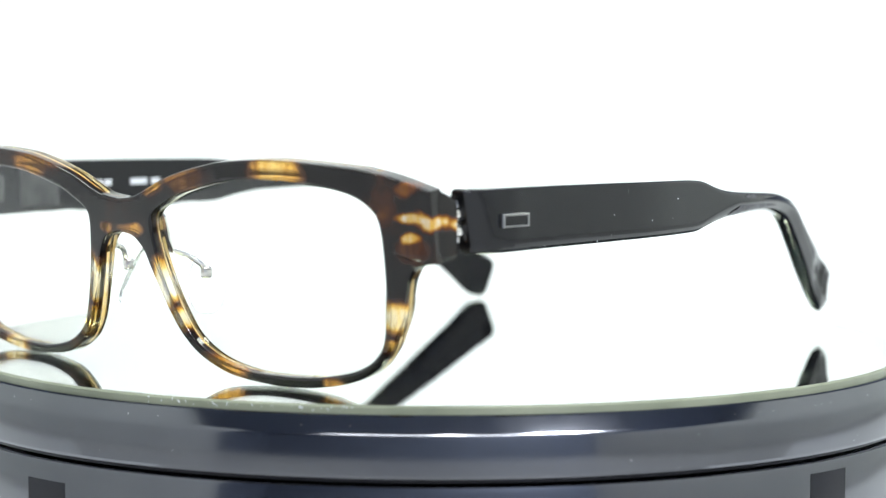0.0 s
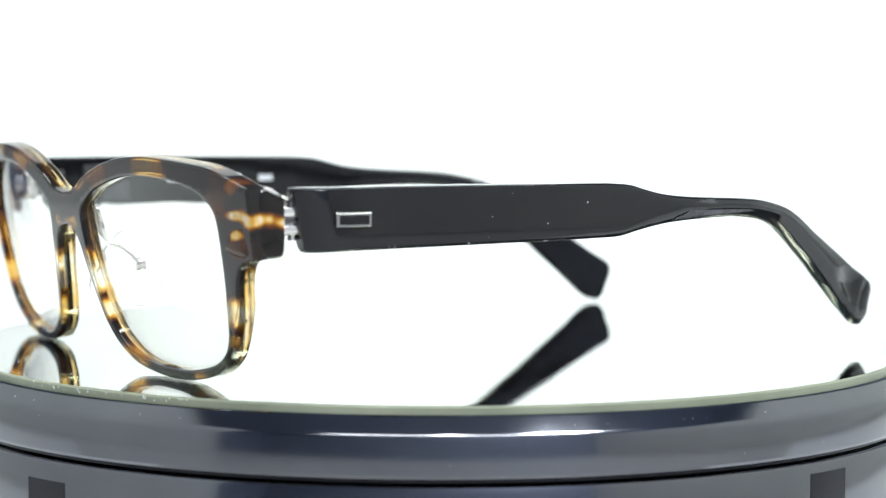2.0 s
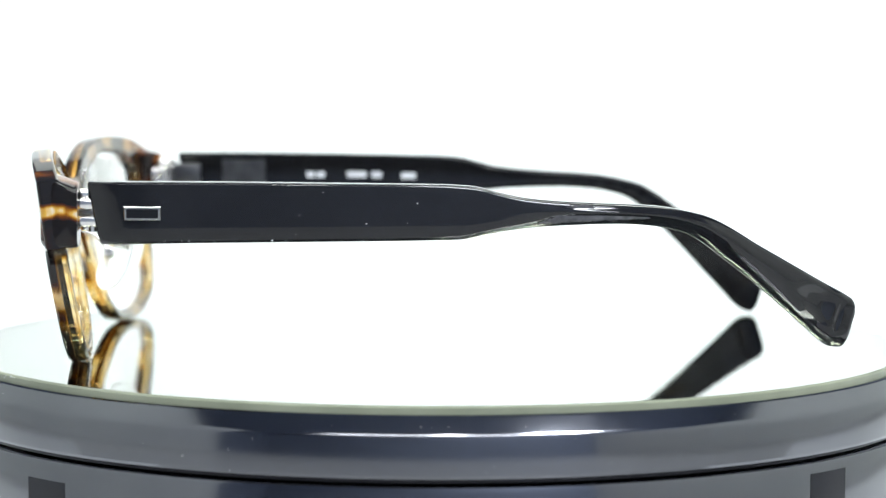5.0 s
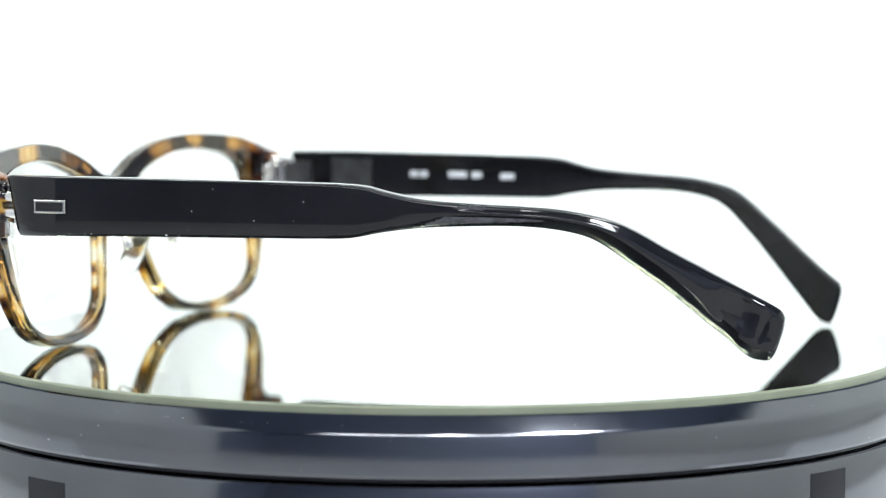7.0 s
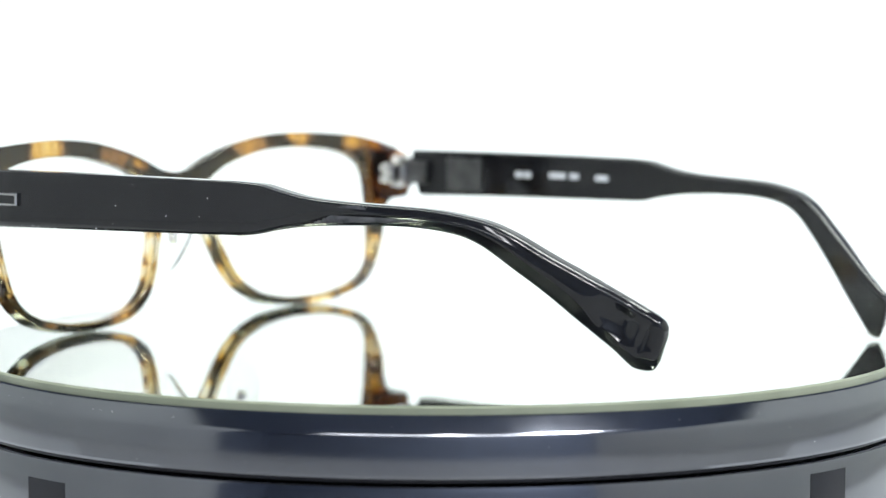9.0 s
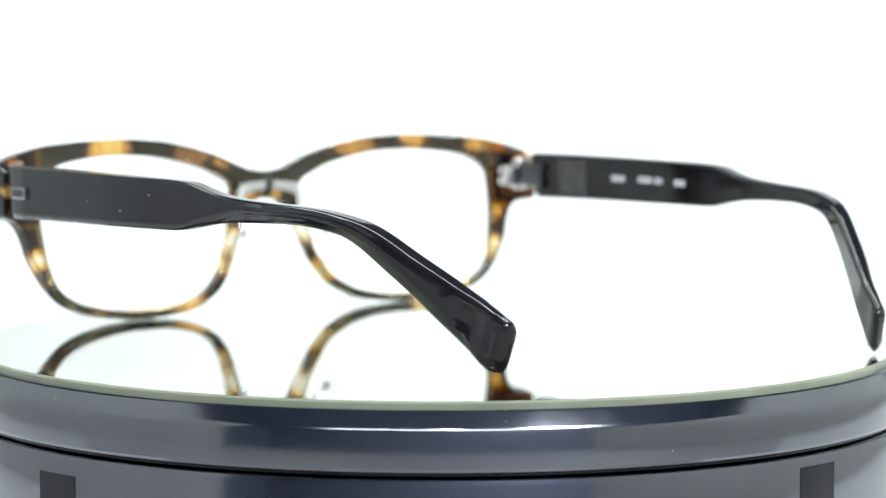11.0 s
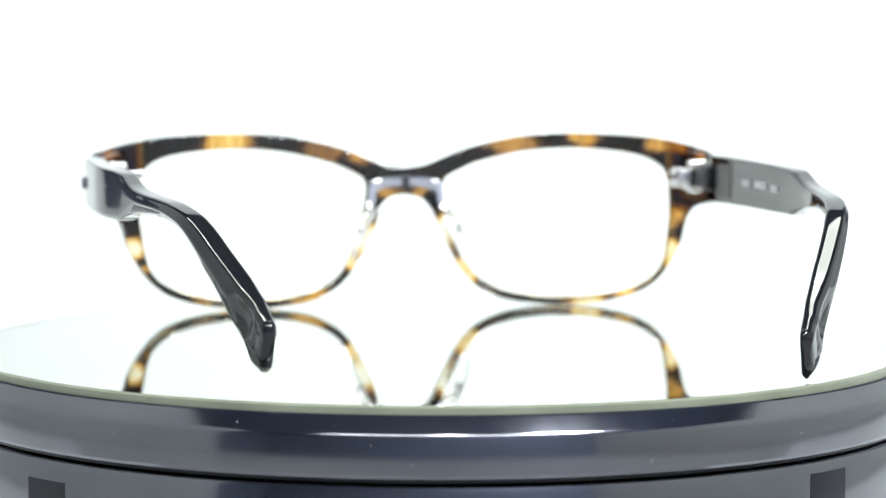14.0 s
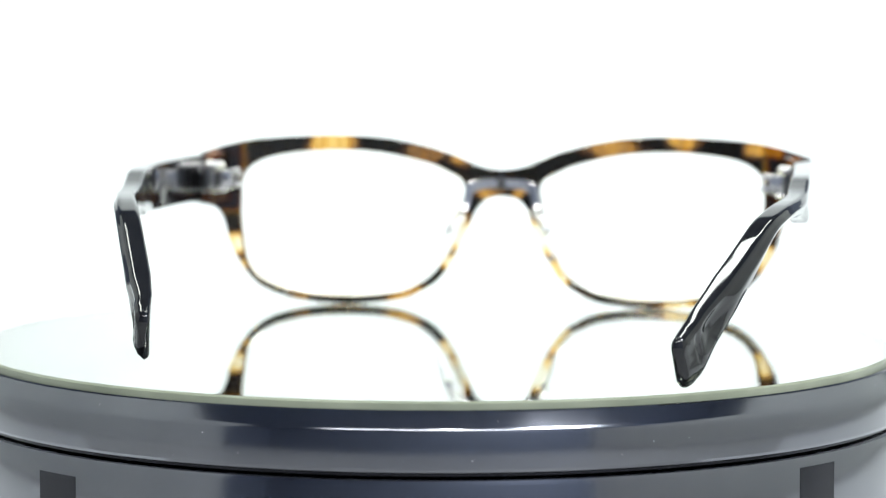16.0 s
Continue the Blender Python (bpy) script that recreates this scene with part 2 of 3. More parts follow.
# ---- the setting: a white photo tent on a table in a dim room ----
def sweep_backdrop():
    prof = [(-0.09, -0.0405), (0.45, -0.0405)]
    for k in range(1, 13):
        a = math.pi / 2 * k / 12
        prof.append((0.45 + 0.3 * math.sin(a), 0.2595 - 0.3 * math.cos(a)))
    prof.append((0.75, 0.62))
    bm = bmesh.new()
    rows = []
    for y, z in prof:
        rows.append([bm.verts.new((x, y, z)) for x in (-0.42, 0.42)])
    for a, c in zip(rows, rows[1:]):
        bm.faces.new((a[0], a[1], c[1], c[0]))
    ob = part("backdrop", bm, PAPER, smooth=60)
    md = ob.modifiers.new("thick", "SOLIDIFY")
    md.thickness, md.offset = 0.003, -1 if ob.data.polygons[0].normal.z > 0 else 1
    return tagged(ob, "seamless white paper backdrop curving up behind the turntable", "backdrop", kind="structure")


sweep_backdrop()


def slab(name, x0, y0, z0, x1, y1, z1, mat, label, cat="wall"):
    return tagged(part(name, box(x0, y0, z0, x1, y1, z1), mat), label, cat, kind="structure")


slab("wall_left", -608, -600, -44, -602, 620, 620, FABRIC, "pale grey fabric side wall of the photo tent", "tent wall")
slab("wall_right", 602, -890, -44, 608, 620, 420, PAPER, "white paper side wall of the photo tent", "tent wall")
slab("table_top", -900, -900, -84, 900, 900, -45, TABLE, "grey laminate table top under the photo tent", "table")
slab("wall_south", -2200, -3000, -800, 2200, -2900, 1900, ROOM, "dim grey room wall", "wall")
slab("wall_north", -2200, 2000, -800, 2200, 2100, 1900, ROOM, "dim grey room wall", "wall")
slab("wall_west", -2300, -3000, -800, -2200, 2100, 1900, ROOM, "dim grey room wall", "wall")
slab("wall_east", 2200, -3000, -800, 2300, 2100, 1900, ROOM, "dim grey room wall", "wall")
slab("floor", -2300, -3000, -900, 2300, 2100, -800, ROOM, "dim grey room floor", "floor")
slab("ceiling", -2300, -3000, 1900, 2300, 2100, 2000, ROOM, "dim grey room ceiling", "ceiling")


# ---- the turntable ----
def turntable():
    base = new("turntable")
    tagged(base, "dark polished metal display turntable with a round mirror top", "turntable")
    part("base", lathe([(0, -40.4), (93.5, -40.4), (95, -39), (95.5, -37), (95.5, -13.6), (95.2, -12.7), (94.4, -12.2), (0, -12.2)], closed=False), GUNMETAL, base, "dark polished metal base drum")
    for az, top in ((-45, -14.4), (-133.6, -16.0)):
        bm = bmesh.new()
        grid = [[bm.verts.new(((95.55 + d) * MM * math.cos(radians(az + a)), (95.55 + d) * MM * math.sin(radians(az + a)), z * MM)) for a, d in ((-3.1, -1.0), (-3.0, 0), (0, 0.02), (3.0, 0), (3.1, -1.0))] for z in (top, -25)]
        for i in range(4):
            bm.faces.new((grid[0][i], grid[0][i + 1], grid[1][i + 1], grid[1][i]))
        part("slot", bm, BLACK_GAP, base, "dark recessed slot")
    # a black ring fills the gap below the rim: its shade, put in as colour
    part("shadow_gap", lathe([(88, -12.1), (94.0, -12.1), (94.0, -11.7), (88, -11.7)]), BLACK_GAP, base, "black ring standing in for the shade in the gap under the turning rim")
    rim = part("rim", lathe([(91.7, -1.5), (92.6, -1.35), (93.0, -1.55), (94.55, -3.9), (94.85, -4.4), (95.0, -4.95), (95.0, -10.9), (94.8, -11.4), (94.4, -11.6), (86, -11.6), (86, -2.6), (91.7, -2.6)], 256),
               GUNMETAL, base, "dark polished metal rim with a chamfered edge", smooth=20)
    # crisp chamfer, soft crease
    glass = part("mirror_glass", lathe([(0, 0), (91.3, 0), (91.3, -1.45), (0, -1.45)], 256, closed=False), GLASS, rim, "clear mirror glass with a greenish edge", smooth=20)
    part("glass_edge", lathe([(91.32, -0.02), (91.5, -0.08), (91.75, -0.35), (91.8, -1.48), (91.32, -1.48)], 256), GLASS_EDGE, glass, "ground pale green glass edge", smooth=20)
    part("silvering", lathe([(0, -1.55), (91.6, -1.55), (91.6, -1.7), (0, -1.7)], 256, closed=False), MIRROR, rim, "silver mirror backing")
    rng = random.Random(9)
    bm = bmesh.new()
    for k in range(130):
        if k < 34:
            a, r, z, size = rng.uniform(101, 124), 91.7, rng.uniform(-0.3, -1.2), rng.uniform(0.08, 0.22)
        else:
            a = rng.uniform(0, 360)
            r, z = rng.choice(((95.0, rng.uniform(-5.2, -11)), (94.0, -3.05), (92.4, -1.4)))
            size = rng.uniform(0.03, 0.09)
        m = Matrix.LocRotScale(Vector((r * math.cos(radians(a)), r * math.sin(radians(a)), z)) * MM, Euler((rng.uniform(0, 6), rng.uniform(0, 6), rng.uniform(0, 6))), Vector((size * rng.uniform(0.7, 2.2), size, size * 0.6)) * MM)
        bmesh.ops.create_icosphere(bm, subdivisions=1, radius=1, matrix=m)
    tagged(part("lint", bm, DUST, rim, "pale specks of lint on the rim"), kind="stuff")
    return base, rim


TURNTABLE, RIM = turntable()

# ---- the eyeglasses ----


def front_y(x, z):
    """Middle depth of the front: it wraps round the face and leans forward at the top."""
    return 72.3 + 0.12 * (z - 26) - 0.0024 * max(0.0, 30 - z) ** 2 - 6.5 * (x / 66) ** 2


INNER = ((-59.8, 31.3), (-56.4, 33.7), (-51.1, 35.1), (-43.9, 35.9), (-36.7, 36.1), (-27.7, 35.4), (-17.1, 33.0), (-11.9, 30.8), (-9.0, 29.1),
         (-8.2, 27.0), (-8.7, 22.9), (-9.6, 19.0), (-11.1, 14.4), (-13.0, 10.1), (-15.0, 7.1), (-18.1, 4.8), (-22.4, 3.0), (-29.4, 1.8), (-37.0, 1.7),
         (-43.3, 2.1), (-50.9, 3.6), (-55.9, 5.9), (-58.8, 9.4), (-60.1, 15.0), (-60.8, 19.5), (-61.0, 24.7), (-60.8, 28.7))
TOP = ((-70.3, 34.7), (-64.1, 36.6), (-58.3, 37.8), (-52.9, 38.3), (-43.9, 38.8), (-36.7, 38.9), (-27.7, 38.3), (-22.3, 37.4), (-17.1, 36.2),
       (-11.9, 34.6), (-6.7, 32.4), (-4.0, 31.5), (0, 31.0))
LOW = ((0, 25.0), (-2.7, 24.6), (-4.6, 23.5), (-6.2, 21.4), (-8.0, 17.0), (-11.2, 10.1), (-13.7, 6.4), (-16.8, 3.8), (-22.4, 1.3), (-29.4, 0.3),
       (-36.0, 0.0), (-43.3, 0.5), (-50.9, 2.1), (-55.9, 4.5), (-59.2, 7.8), (-61.4, 11.2), (-63.0, 14.4), (-63.8, 17.5), (-64.8, 20.1), (-66.6, 22.2), (-70.3, 23.0))


def mirrored(pts):
    return [(-x, z) for x, z in reversed(pts)]


def eyeglasses():
    root = new("eyeglasses")
    tagged(root, "eyeglasses with tortoiseshell acetate front and black temples standing open", "eyeglasses")

    top, low = smooth_path(TOP, 5), smooth_path(LOW, 5)
    left = [tuple(p) for p in low] + [tuple(p) for p in top]  # bridge underside -> left lug -> bridge top
    right = [(-x, z) for x, z in reversed(left)]
    outer = left[:-1] + right[:-1]
    inner = [(-34.5 + (x + 34.5) * 0.979, 18 + (z - 18) * (0.966 if z > 18 else 0.99)) for x, z in smooth_path(INNER, 5, True)]
    inner_r = mirrored(inner)
    front = part("front", plate([outer, inner, inner_r], 3.7, 0.55, lambda x, z, d: (x + CX + 0.003 * x * d, front_y(x, z) + d, z - 0.12 * d + 0.16 * (1 - z / 39))), TORTOISE, root,
                 "glossy dark tortoiseshell acetate front with amber flecks", smooth=50, weighted=True)

    for name, loop, s in (("lens", inner, -1), ("lens", inner_r, 1)):
        c = (34.5 * s, 18)
        grown = [(c[0] + (x - c[0]) * 1.018, c[1] + (z - c[1]) * 1.03) for x, z in loop]
        # rings from the rim to the middle give the lens its curve
        bm = bmesh.new()
        sides = []
        for d in (0.55, -0.55):
            rings = []
            for k in (1.0, 0.8, 0.6, 0.4, 0.2):
                rings.append([])
                for x, z in grown:
                    px, pz = c[0] + (x - c[0]) * k, c[1] + (z - c[1]) * k
                    bulge = 1.6 * (1 - k * k)
                    rings[-1].append(bm.verts.new(Vector((px + CX, front_y(px, pz) + d + bulge - 0.3, pz)) * MM))
            mid = bm.verts.new(Vector((c[0] + CX, front_y(*c) + d + 1.3, c[1])) * MM)
            n = len(grown)
            for a, q in zip(rings, rings[1:]):
                for i in range(n):
                    bm.faces.new((a[i], a[(i + 1) % n], q[(i + 1) % n], q[i]))
            for i in range(n):
                bm.faces.new((rings[-1][i], rings[-1][(i + 1) % n], mid))
            sides.append(rings[0])
        for i in range(n):
            bm.faces.new((sides[0][i], sides[0][(i + 1) % n], sides[1][(i + 1) % n], sides[1][i]))
        ob = part(name, bm, LENS, root, "clear demonstration lens")
        ob.visible_shadow = False

    # end pieces that turn the corner towards the temples
    for s in (-1, 1):
        secs = []
        for x, dy, grow in ((63.0, -0.3, -0.5), (66.0, 0.0, 0.0), (68.2, 0.0, 0.0), (69.4, -0.5, -0.05), (70.1, -1.2, -0.3), (70.4, -2.2, -0.9)):
            yf = front_y(x, 29) + 1.8 + dy
            yb = 61.0 if x > 65 else 64.5
            z0, z1 = 22.95 - grow, 34.7 + grow + (70.3 - min(x, 70.3)) * 0.25
            q = []
            for cy, cz, r, a0 in ((yb, z0 + 0.2, 0.6, 180), (yf, z0, 1.5, 270), (yf, z1, 1.5, 0), (yb, z1 - 1.3, 0.6, 90)):
                cy, cz = cy + (r if cy == yb else -r), cz + (r if cz < 28 else -r)
                for k in range(5):
                    an = radians(a0 + 22.5 * k)
                    q.append((cy + r * math.cos(an), cz + r * math.sin(an)))
            secs.append([(s * x + CX, y, z) for y, z in q])
        part("end_piece", loft(secs), TORTOISE, root, smooth=50, weighted=True)

    for s in (-1, 1):
        hinge(root, s)
    bridge_fitting(root)
    # the front stands a little turned against the temples
    twist = Matrix.Translation(Vector((CX, 71, 0)) * MM) @ Matrix.Rotation(radians(-2.3), 4, "Z") @ Matrix.Translation(Vector((-CX, -71, 0)) * MM)
    for ob in root.children_recursive:
        if ob.type == "MESH":
            ob.data.transform(twist)
    temple(root, -1)
    temple(root, 1)
    return root


# pairs of upper and lower edge: y, z, y, z in mm, from the hinge to the tip
EDGES = ((61.8, 34.6, 59.6, 23.9), (59.6, 34.6, 57.6, 23.94), (57, 34.6, 55.4, 24.0), (54, 34.6, 53, 24.05), (44, 34.6, 44, 24.2), (23, 34.4, 23, 24.4), (4, 34.1, 4, 24.5), (-0.5, 33.95, -0.5, 24.55), (-4.4, 33.6, -2.8, 24.75),
         (-8, 32.7, -6.5, 25.5), (-12, 31.8, -11, 26.2), (-17, 31.2, -16, 26.65), (-24, 30.75, -24, 26.9), (-31, 30.4, -30, 26.9),
         (-37, 29.9, -34.5, 26.6), (-42, 29.0, -38.5, 26.0), (-46, 27.9, -42, 25.0), (-50, 26.0, -45.2, 23.2), (-55, 23.0, -49.5, 20.0),
         (-60, 20.2, -54.5, 16.2), (-65, 17.4, -60.2, 11.4), (-69, 15.2, -65.0, 7.3), (-72, 13.6, -68.6, 4.3), (-73.8, 12.5, -71.2, 3.7))
BOW_LEFT = ((-80, -72, -57, -43, -25, 0, 14, 35, 52, 62), (-42.5, -45.0, -50.0, -55.2, -59.6, -62.9, -65.0, -65.3, -65.2, -64.0))
BOW_RIGHT = ((-80, -72, -60, -47, -25, -7, 20, 40, 54, 62), (47.5, 53.0, 61.3, 68.6, 73.0, 74.9, 76.5, 77.3, 77.6, 77.6))


def bow(side, y):
    ys, xs = BOW_LEFT if side < 0 else BOW_RIGHT
    return float(np.interp(y, ys, xs))


def bow_smooth(side, y):
    return sum(bow(side, y + d) for d in (-7, -3.5, 0, 3.5, 7)) / 5 if y < 45 else bow(side, y)


def temple_point(side, y, z, proud=0.0):
    """A place on the outer face of a temple's flat."""
    return Vector((bow_smooth(side, y) + side * proud, y, z))


def temple(root, side):
    stations = smooth_path(EDGES, 8)
    secs = []
    n = len(stations)
    for i, (yt, zt, yb, zb) in enumerate(stations):
        curl = 1.3 * max(0.0, ((yt + yb) / 2 - 55.2) / 5.5) ** 2.4  # the outer face turns in at the hinge end
        if side > 0:  # this temple dips to the mirror
            k = 3.3 * ease((yt + yb) / 2, -44, -76)
            zt, zb = zt - k, zb - k
            yt, yb = (v - float(np.interp(v, (-72, -45, 0, 62), (0.8, 4.0, 5.8, 7.7))) for v in (yt, yb))
        ym = (yt + yb) / 2
        xt, xb = bow_smooth(side, yt), bow_smooth(side, yb)
        thick = float(np.interp(ym, (-76, -70, -66, -60, -40, -20, 0, 60), (2.5, 3.1, 3.8, 4.2, 4.2, 3.8, 3.8, 4.2)))
        # a thumb hollow before the foot of the tip, with a steep step up to the foot
        scoop = 1.15 * ease(ym, -61.0, -67.0) * (1 - 0.8 * ease(ym, -67.2, -70.2))
        groove = 0.3 * ease(ym, -70.2, -70.5) * (1 - ease(ym, -71.1, -71.4))
        h = math.hypot(yt - yb, zt - zb)
        r = float(np.interp(ym, (-74, -70, -45, -5, 5), (1.45, 1.15, 1.1, 0.8, 0.55)))
        r = min(r, h * 0.3, thick * 0.42)
        # a ring round the section: a along the edge line (0 lower, 1 upper), o outwards
        ring = []
        # three round edges, and two facets along the lower outer one
        bent = ease(ym, -4, -30)
        r2 = min(1.1 + 1.4 * bent, h * 0.42)
        deep = min(0.6 + 1.4 * bent, thick * (0.55 + 0.2 * ease(ym, -66, -71)))
        for ca, co, q0 in ((h - r, -r - 0.35 * scoop - curl, 0), (h - r, -thick + r, 90), (r, -thick + r, 180)):
            for k in range(5):
                an = radians(q0 + 22.5 * k)
                ring.append((ca + r * math.sin(an), co + r * math.cos(an)))
        for fa, fo in ((0.0, 1.0), (0.06, 0.80), (0.36, 0.40), (0.44, 0.31), (1.0, 0.0)):
            ring.append((r2 * fa, -deep * fo - 0.35 * scoop - curl))
        # the outer face swells a little along the bent part
        swell = 0.45 * ease(ym, -6, -34) * (1 - ease(ym, -60, -66))
        for k in (0.2, 0.4, 0.6, 0.8):
            ring.append((r2 + (h - r - r2) * k, -scoop - curl + swell * (1 - (2 * k - 1) ** 2) - groove))
        pts = []
        for a, o in ring:
            f = a / h
            pts.append((xb + (xt - xb) * f + side * o, yb + (yt - yb) * f, zb + (zt - zb) * f))
        secs.append(pts)
    # round off the tip and the hinge end
    for base_i, sgn in ((0, 1), (-1, -1)):
        s = [Vector(q) for q in secs[base_i]]
        c = sum(s, Vector()) / len(s)
        step = (Vector(secs[0][0]) - Vector(secs[1][0])).normalized() if sgn > 0 else (Vector(secs[-1][0]) - Vector(secs[-2][0])).normalized()
        amounts = ((0.975, 0.2), (0.93, 0.42), (0.85, 0.52)) if sgn > 0 else ((0.975, 0.25), (0.91, 0.7), (0.80, 1.1), (0.58, 1.4), (0.25, 1.5))
        for k, d in amounts:
            ring = [tuple(c + (q - c) * k + step * d) for q in s]
            if sgn > 0:
                secs.insert(0, ring)
            else:
                secs.append(ring)
    tm = part("temple", loft(secs), BLACK, root, "glossy black acetate temple with a bent, flared tip", smooth=50, weighted=True)

    if side < 0:
        plaque(tm)
        marks_of_wear(tm)
    else:
        inner_print(tm)
    return tm


def on_temple(side, y0, z0, y1, z1, proud0, proud1, bevel=0.0, inset=None):
    """A small block laid along a temple's flat between two corners (y, z)."""
    bm = box(min(y0, y1), 0, min(z0, z1), max(y0, y1), 1, max(z0, z1), 0)
    for v in bm.verts:
        y, k, z = v.co.x / MM, v.co.y / MM, v.co.z / MM
        v.co = temple_point(side, y, z, proud0 + (proud1 - proud0) * round(k)) * MM
    return bm


def plaque(tm):
    """A silver frame with a black field, chamfered outwards."""
    y0, y1, z0, z1 = 49.5, 55.7, 28.1, 30.5
    bm = bmesh.new()
    loops = []
    for inset, proud in ((0, -0.2), (0, 0.6), (0.16, 0.8), (0.40, 0.8), (0.46, 0.68)):
        loops.append([bm.verts.new(temple_point(-1, y, z, proud) * MM) for y, z in ((y0 + inset, z0 + inset), (y1 - inset, z0 + inset), (y1 - inset, z1 - inset), (y0 + inset, z1 - inset))])
    for a, c in zip(loops, loops[1:]):
        for i in range(4):
            bm.faces.new((a[i], a[(i + 1) % 4], c[(i + 1) % 4], c[i]))
    bm.faces.new(loops[0])
    pl = part("plaque", bm, PLAQUE, tm, "small silver rectangular plaque frame", smooth=15)
    part("inlay", on_temple(-1, y0 + 0.44, z0 + 0.44, y1 - 0.44, z1 - 0.44, 0.0, 0.7), BLACK, pl, "black inlay")


def inner_print(tm):
    """White printed bars on the inner face."""
    for y0, y1, z in ((25.4, 23.6, 29.6), (23.1, 21.3, 29.6), (16.2, 11.9, 29.65), (10.7, 8.4, 29.6), (3.9, 0.7, 29.4)):
        part("printed_bar", on_temple(1, y0, z - 0.65, y1, z + 0.65, -4.1, -3.7), MARK, tm, "white printed bar")
    part("hinge_slot", on_temple(1, 44.5, 25.4, 34.7, 33.0, -4.25, -3.8), DARK_STEEL, tm, "dark hinge cover")


def marks_of_wear(tm):
    rng = random.Random(4)
    bm = bmesh.new()
    spots = [(40.6, 24.4), (30.7, 24.7), (14.7, 27.5), (6.0, 30.9), (26.0, 29.0)] + [(rng.uniform(-2, 58), rng.choice((rng.uniform(24.9, 33.6), 24.6))) for k in range(16)]
    for k, (y, z) in enumerate(spots):
        r = rng.uniform(0.09, 0.16) if k < 4 else rng.uniform(0.04, 0.09)
        c = temple_point(-1, y, z, 0.0)
        m = Matrix.LocRotScale(c * MM, Euler((rng.uniform(0, 6), rng.uniform(0, 6), 0)), Vector((r, r * rng.uniform(0.8, 2.2), r * 0.7)) * MM)
        bmesh.ops.create_icosphere(bm, subdivisions=1, radius=1, matrix=m)
    tagged(part("lint", bm, DUST, tm, "pale specks of lint on the black acetate"), kind="stuff")
    # a torn film of sticker glue on the neck
    outline = ((-14.0, 26.95), (-18.0, 28.4), (-19.4, 29.9), (-21.3, 30.5), (-24.6, 30.4), (-25.2, 29.3), (-34.0, 28.6), (-34.8, 27.9), (-20.0, 27.4))
    edge = np.array(EDGES)

    def inside(y, z):
        odd = False
        for (ya, za), (yb, zb) in zip(outline, outline[1:] + outline[:1]):
            if (za > z) != (zb > z) and y < ya + (z - za) * (yb - ya) / (zb - za):
                odd = not odd
        return odd

    def film(y, z):
        zb = float(np.interp(-y, -edge[:, 2], edge[:, 3]))
        a, r2 = z - zb, 1.45
        o = 0.0 if a > r2 else -r2 + math.sqrt(max(0.0, r2 * r2 - (r2 - a) ** 2))
        return temple_point(-1, y, z, o + 0.03) * MM

    bm = bmesh.new()
    sy, sz = 0.25, 0.12
    made = {}
    for i in range(90):
        for j in range(34):
            y, z = -13.5 - i * sy, 26.95 + j * sz
            if inside(y - sy / 2 + rng.uniform(-0.35, 0.35), z + sz / 2 + rng.uniform(-0.12, 0.12)):
                q = []
                for di, dj in ((0, 0), (1, 0), (1, 1), (0, 1)):
                    k = (i + di, j + dj)
                    if k not in made:
                        made[k] = bm.verts.new(film(-13.5 - k[0] * sy, 26.95 + k[1] * sz))
                    q.append(made[k])
                bm.faces.new(q)
    part("glue_film", bm, RESIDUE, tm, "torn dull film of sticker glue")


def hinge(root, s):
    """A sprung metal hinge let into the end piece, with its arm reaching into the temple."""
    h = new("hinge")
    h.parent = root
    tagged(h, "silver metal spring hinge")
    x = lambda v: s * v + CX
    part("hinge_plate", box(x(61.2), 59.4, 26.7, x(65.8), 61.8, 31.2, 0.35, 3), SILVER, h)
    part("hinge_cap", box(x(62.9), 58.7, 31.0, x(67.5), 61.6, 33.2, 0.9, 4), SILVER, h, "rounded silver hinge cap")
    part("hinge_lip", box(x(62.6), 58.9, 25.9, x(66.4), 61.0, 26.9, 0.4, 3), SILVER, h)
    part("hinge_core", box(x(64.5), 60.5, 27.2, x(67.5), 66.0, 31.0, 0.4), SILVER, h, "silver core seen through the amber acetate")
    part("barrel", tube([(x(66.4), 59.3, 27.0), (x(66.4), 59.3, 29.0), (x(66.4), 59.3, 31.0)], 0.95, 14, 2), SILVER, h)
    for z in (27.0, 29.6):
        part("finger", box(x(59.4), 59.6, z, x(61.4), 61.6, z + 1.8, 0.4, 3), SILVER, h)
    for z in (26.8, 29.7):
        part("knuckle", box(x(66.8), 56.0, z, x(69.3), 61.4, z + 1.9, 0.55, 3), SILVER, h)
    part("knuckle_core", box(x(67.0), 56.4, 28.8, x(68.8), 61.0, 29.6, 0.2), DARK_STEEL, h, "dark core between the knuckles")
    part("pin", tube([(x(67.9), 58.6, 25.9), (x(67.9), 58.6, 29.0), (x(67.9), 58.6, 32.8)], 0.75, 12, 2), SILVER, h)
    part("arm", box(x(64.6), 52, 26.8, x(66.6), 58.2, 32.0, 0.35), DARK_STEEL, h, "dark arm set in the temple")


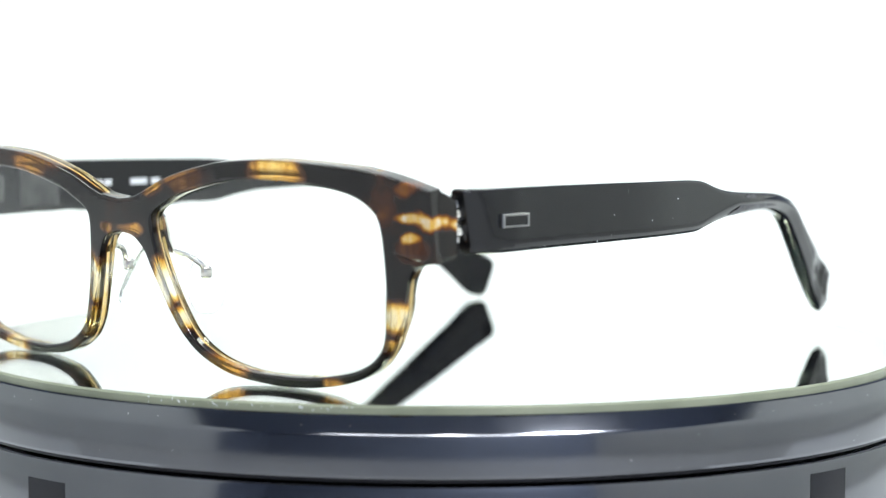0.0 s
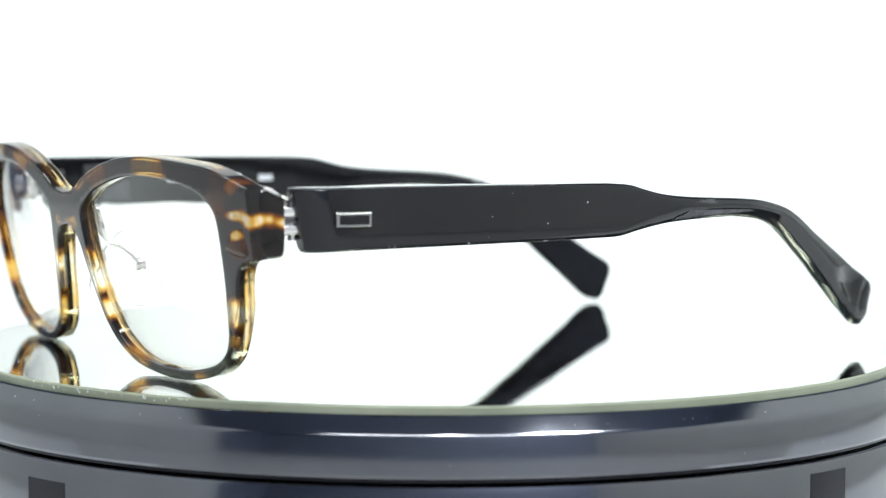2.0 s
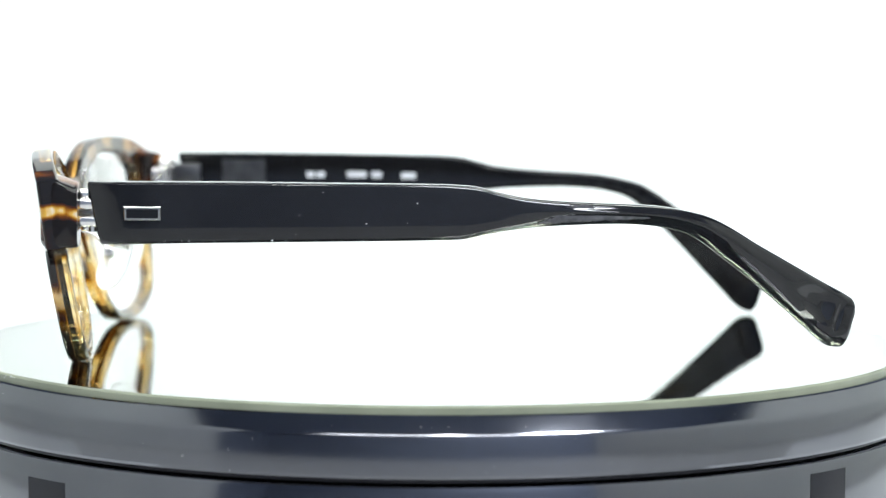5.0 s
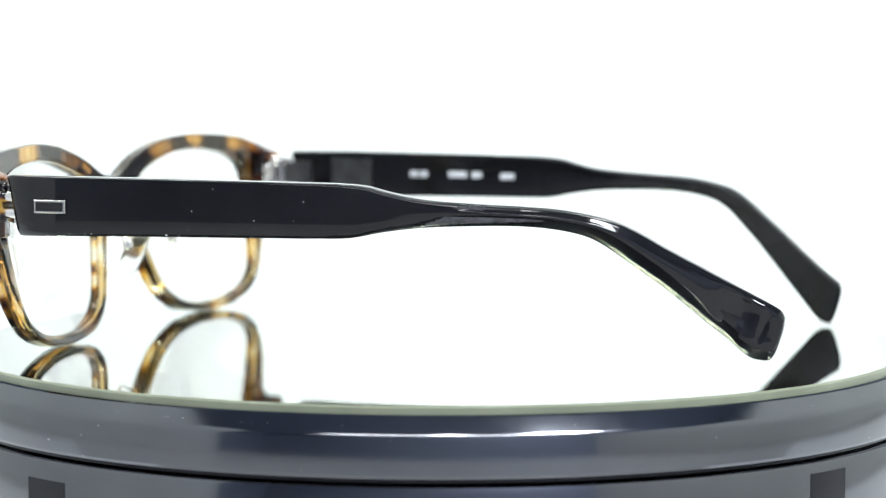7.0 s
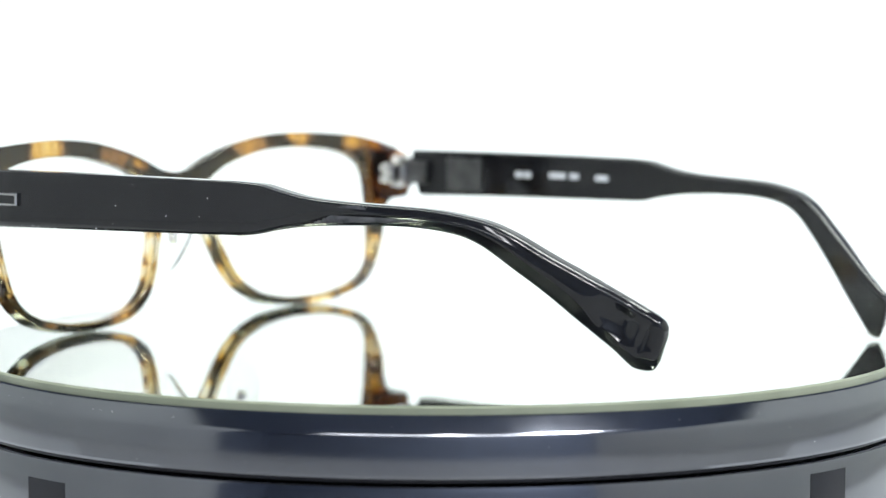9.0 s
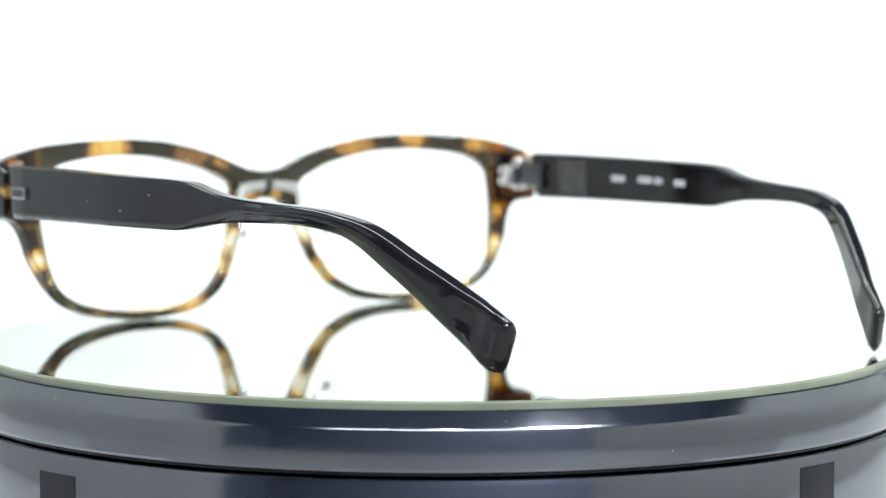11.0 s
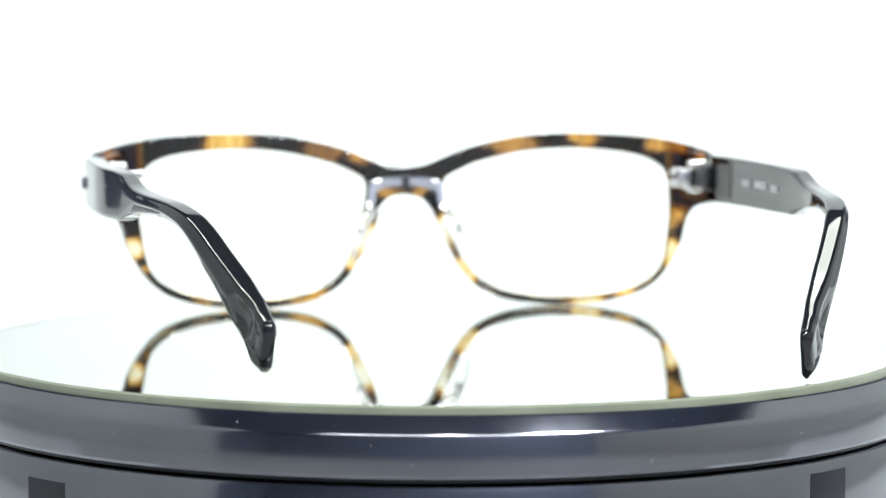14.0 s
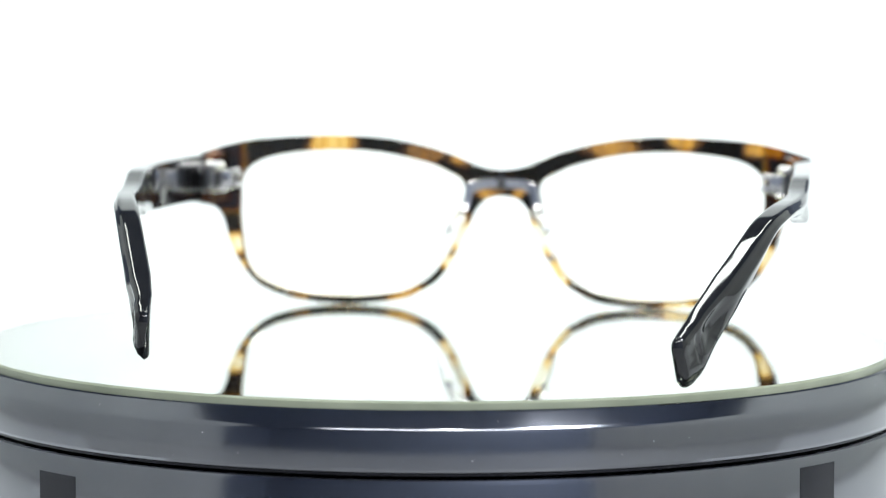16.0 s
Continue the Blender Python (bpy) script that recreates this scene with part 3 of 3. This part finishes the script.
def bridge_fitting(root):
    """The silver plate under the bridge, its two wires and the soft pads."""
    nb = new("nose_fitting")
    nb.parent = root
    tagged(nb, "silver nose-pad fitting under the bridge")
    secs = []
    for k in range(13):
        u = -1 + k / 6
        xx = 7.0 * u
        z0, z1 = 27.0 - 1.6 * abs(u) ** 3, 29.3 - 0.5 * abs(u) ** 3
        y = front_y(xx, 28) - 2.0
        secs.append([(xx + CX, y + 0.2, z0), (xx + CX, y - 0.9, z0 + 0.2), (xx + CX, y - 0.9, z1 - 0.2), (xx + CX, y + 0.2, z1)])
    part("bridge_plate", loft(secs), SILVER, nb, smooth=30)
    part("stud", box(CX - 0.9, front_y(0, 28) - 3.4, 26.9, CX + 0.9, front_y(0, 28) - 2.0, 29.6, 0.3), DARK_STEEL, nb, "dark centre stud")
    for s in (-1, 1):
        y = front_y(7, 28) - 2.2
        # flat arm that turns down from the plate along the rim, then a thin wire to the pad
        secs = []
        for ax, ay, az, wide in smooth_path(((5.6, 0.0, 28.6, 1.4), (6.9, -0.3, 28.0, 1.9), (7.6, -0.6, 26.2, 1.9), (7.9, -1.0, 23.8, 1.7), (8.5, -1.8, 21.6, 1.3)), 5):
            px, py = s * ax + CX, y + ay
            secs.append([(px + du * s, py + dv, az + 0.25 * du) for du, dv in ((-wide / 2, 0.1), (-wide / 2 + 0.15, -0.5), (0, -0.62), (wide / 2 - 0.15, -0.5), (wide / 2, 0.1))])
        part("pad_arm", loft(secs), SILVER, nb, "flat silver pad arm", smooth=40)
        part("pad_wire", tube([(s * 8.5 + CX, y - 2.0, 21.9), (s * 9.4 + CX, y - 4.4, 21.0), (s * 10.9 + CX, y - 6.2, 19.4), (s * 11.3 + CX, y - 7.0, 18.2)], 0.5), SILVER, nb, smooth=60)
        part("pad_box", box(s * 10.4 + CX, y - 8.2, 16.8, s * 12.0 + CX, y - 6.2, 19.0, 0.6, 3), SILVER, nb, "silver pad socket")
        # soft teardrop pad
        bm = bmesh.new()
        bmesh.ops.create_uvsphere(bm, u_segments=20, v_segments=14, radius=1)
        for v in bm.verts:
            w = 1.0 - 0.25 * v.co.z
            v.co = Vector((v.co.x * 1.1, v.co.y * 3.3 * w, v.co.z * 6.8))
        m = Matrix.Translation(Vector((s * 10.1 + CX, y - 8.4, 16.7))) @ Euler((radians(8), radians(-s * 26), radians(s * 28))).to_matrix().to_4x4()
        for v in bm.verts:
            v.co = (m @ v.co) * MM
        part("nose_pad", bm, SILICONE, nb, "clear soft nose pad", smooth=80).visible_shadow = False


GLASSES = eyeglasses()


# ---- what turns ----
def turn(t):
    return 137.86 - 9.014 * t + 0.0005 * t * t


def motions():
    rows = [(0.5 * k, pose(0, 0, 0, 0, 0, turn(0.5 * k))) for k in range(33)]
    walk(GLASSES, rows)
    walk(RIM, rows)


motions()
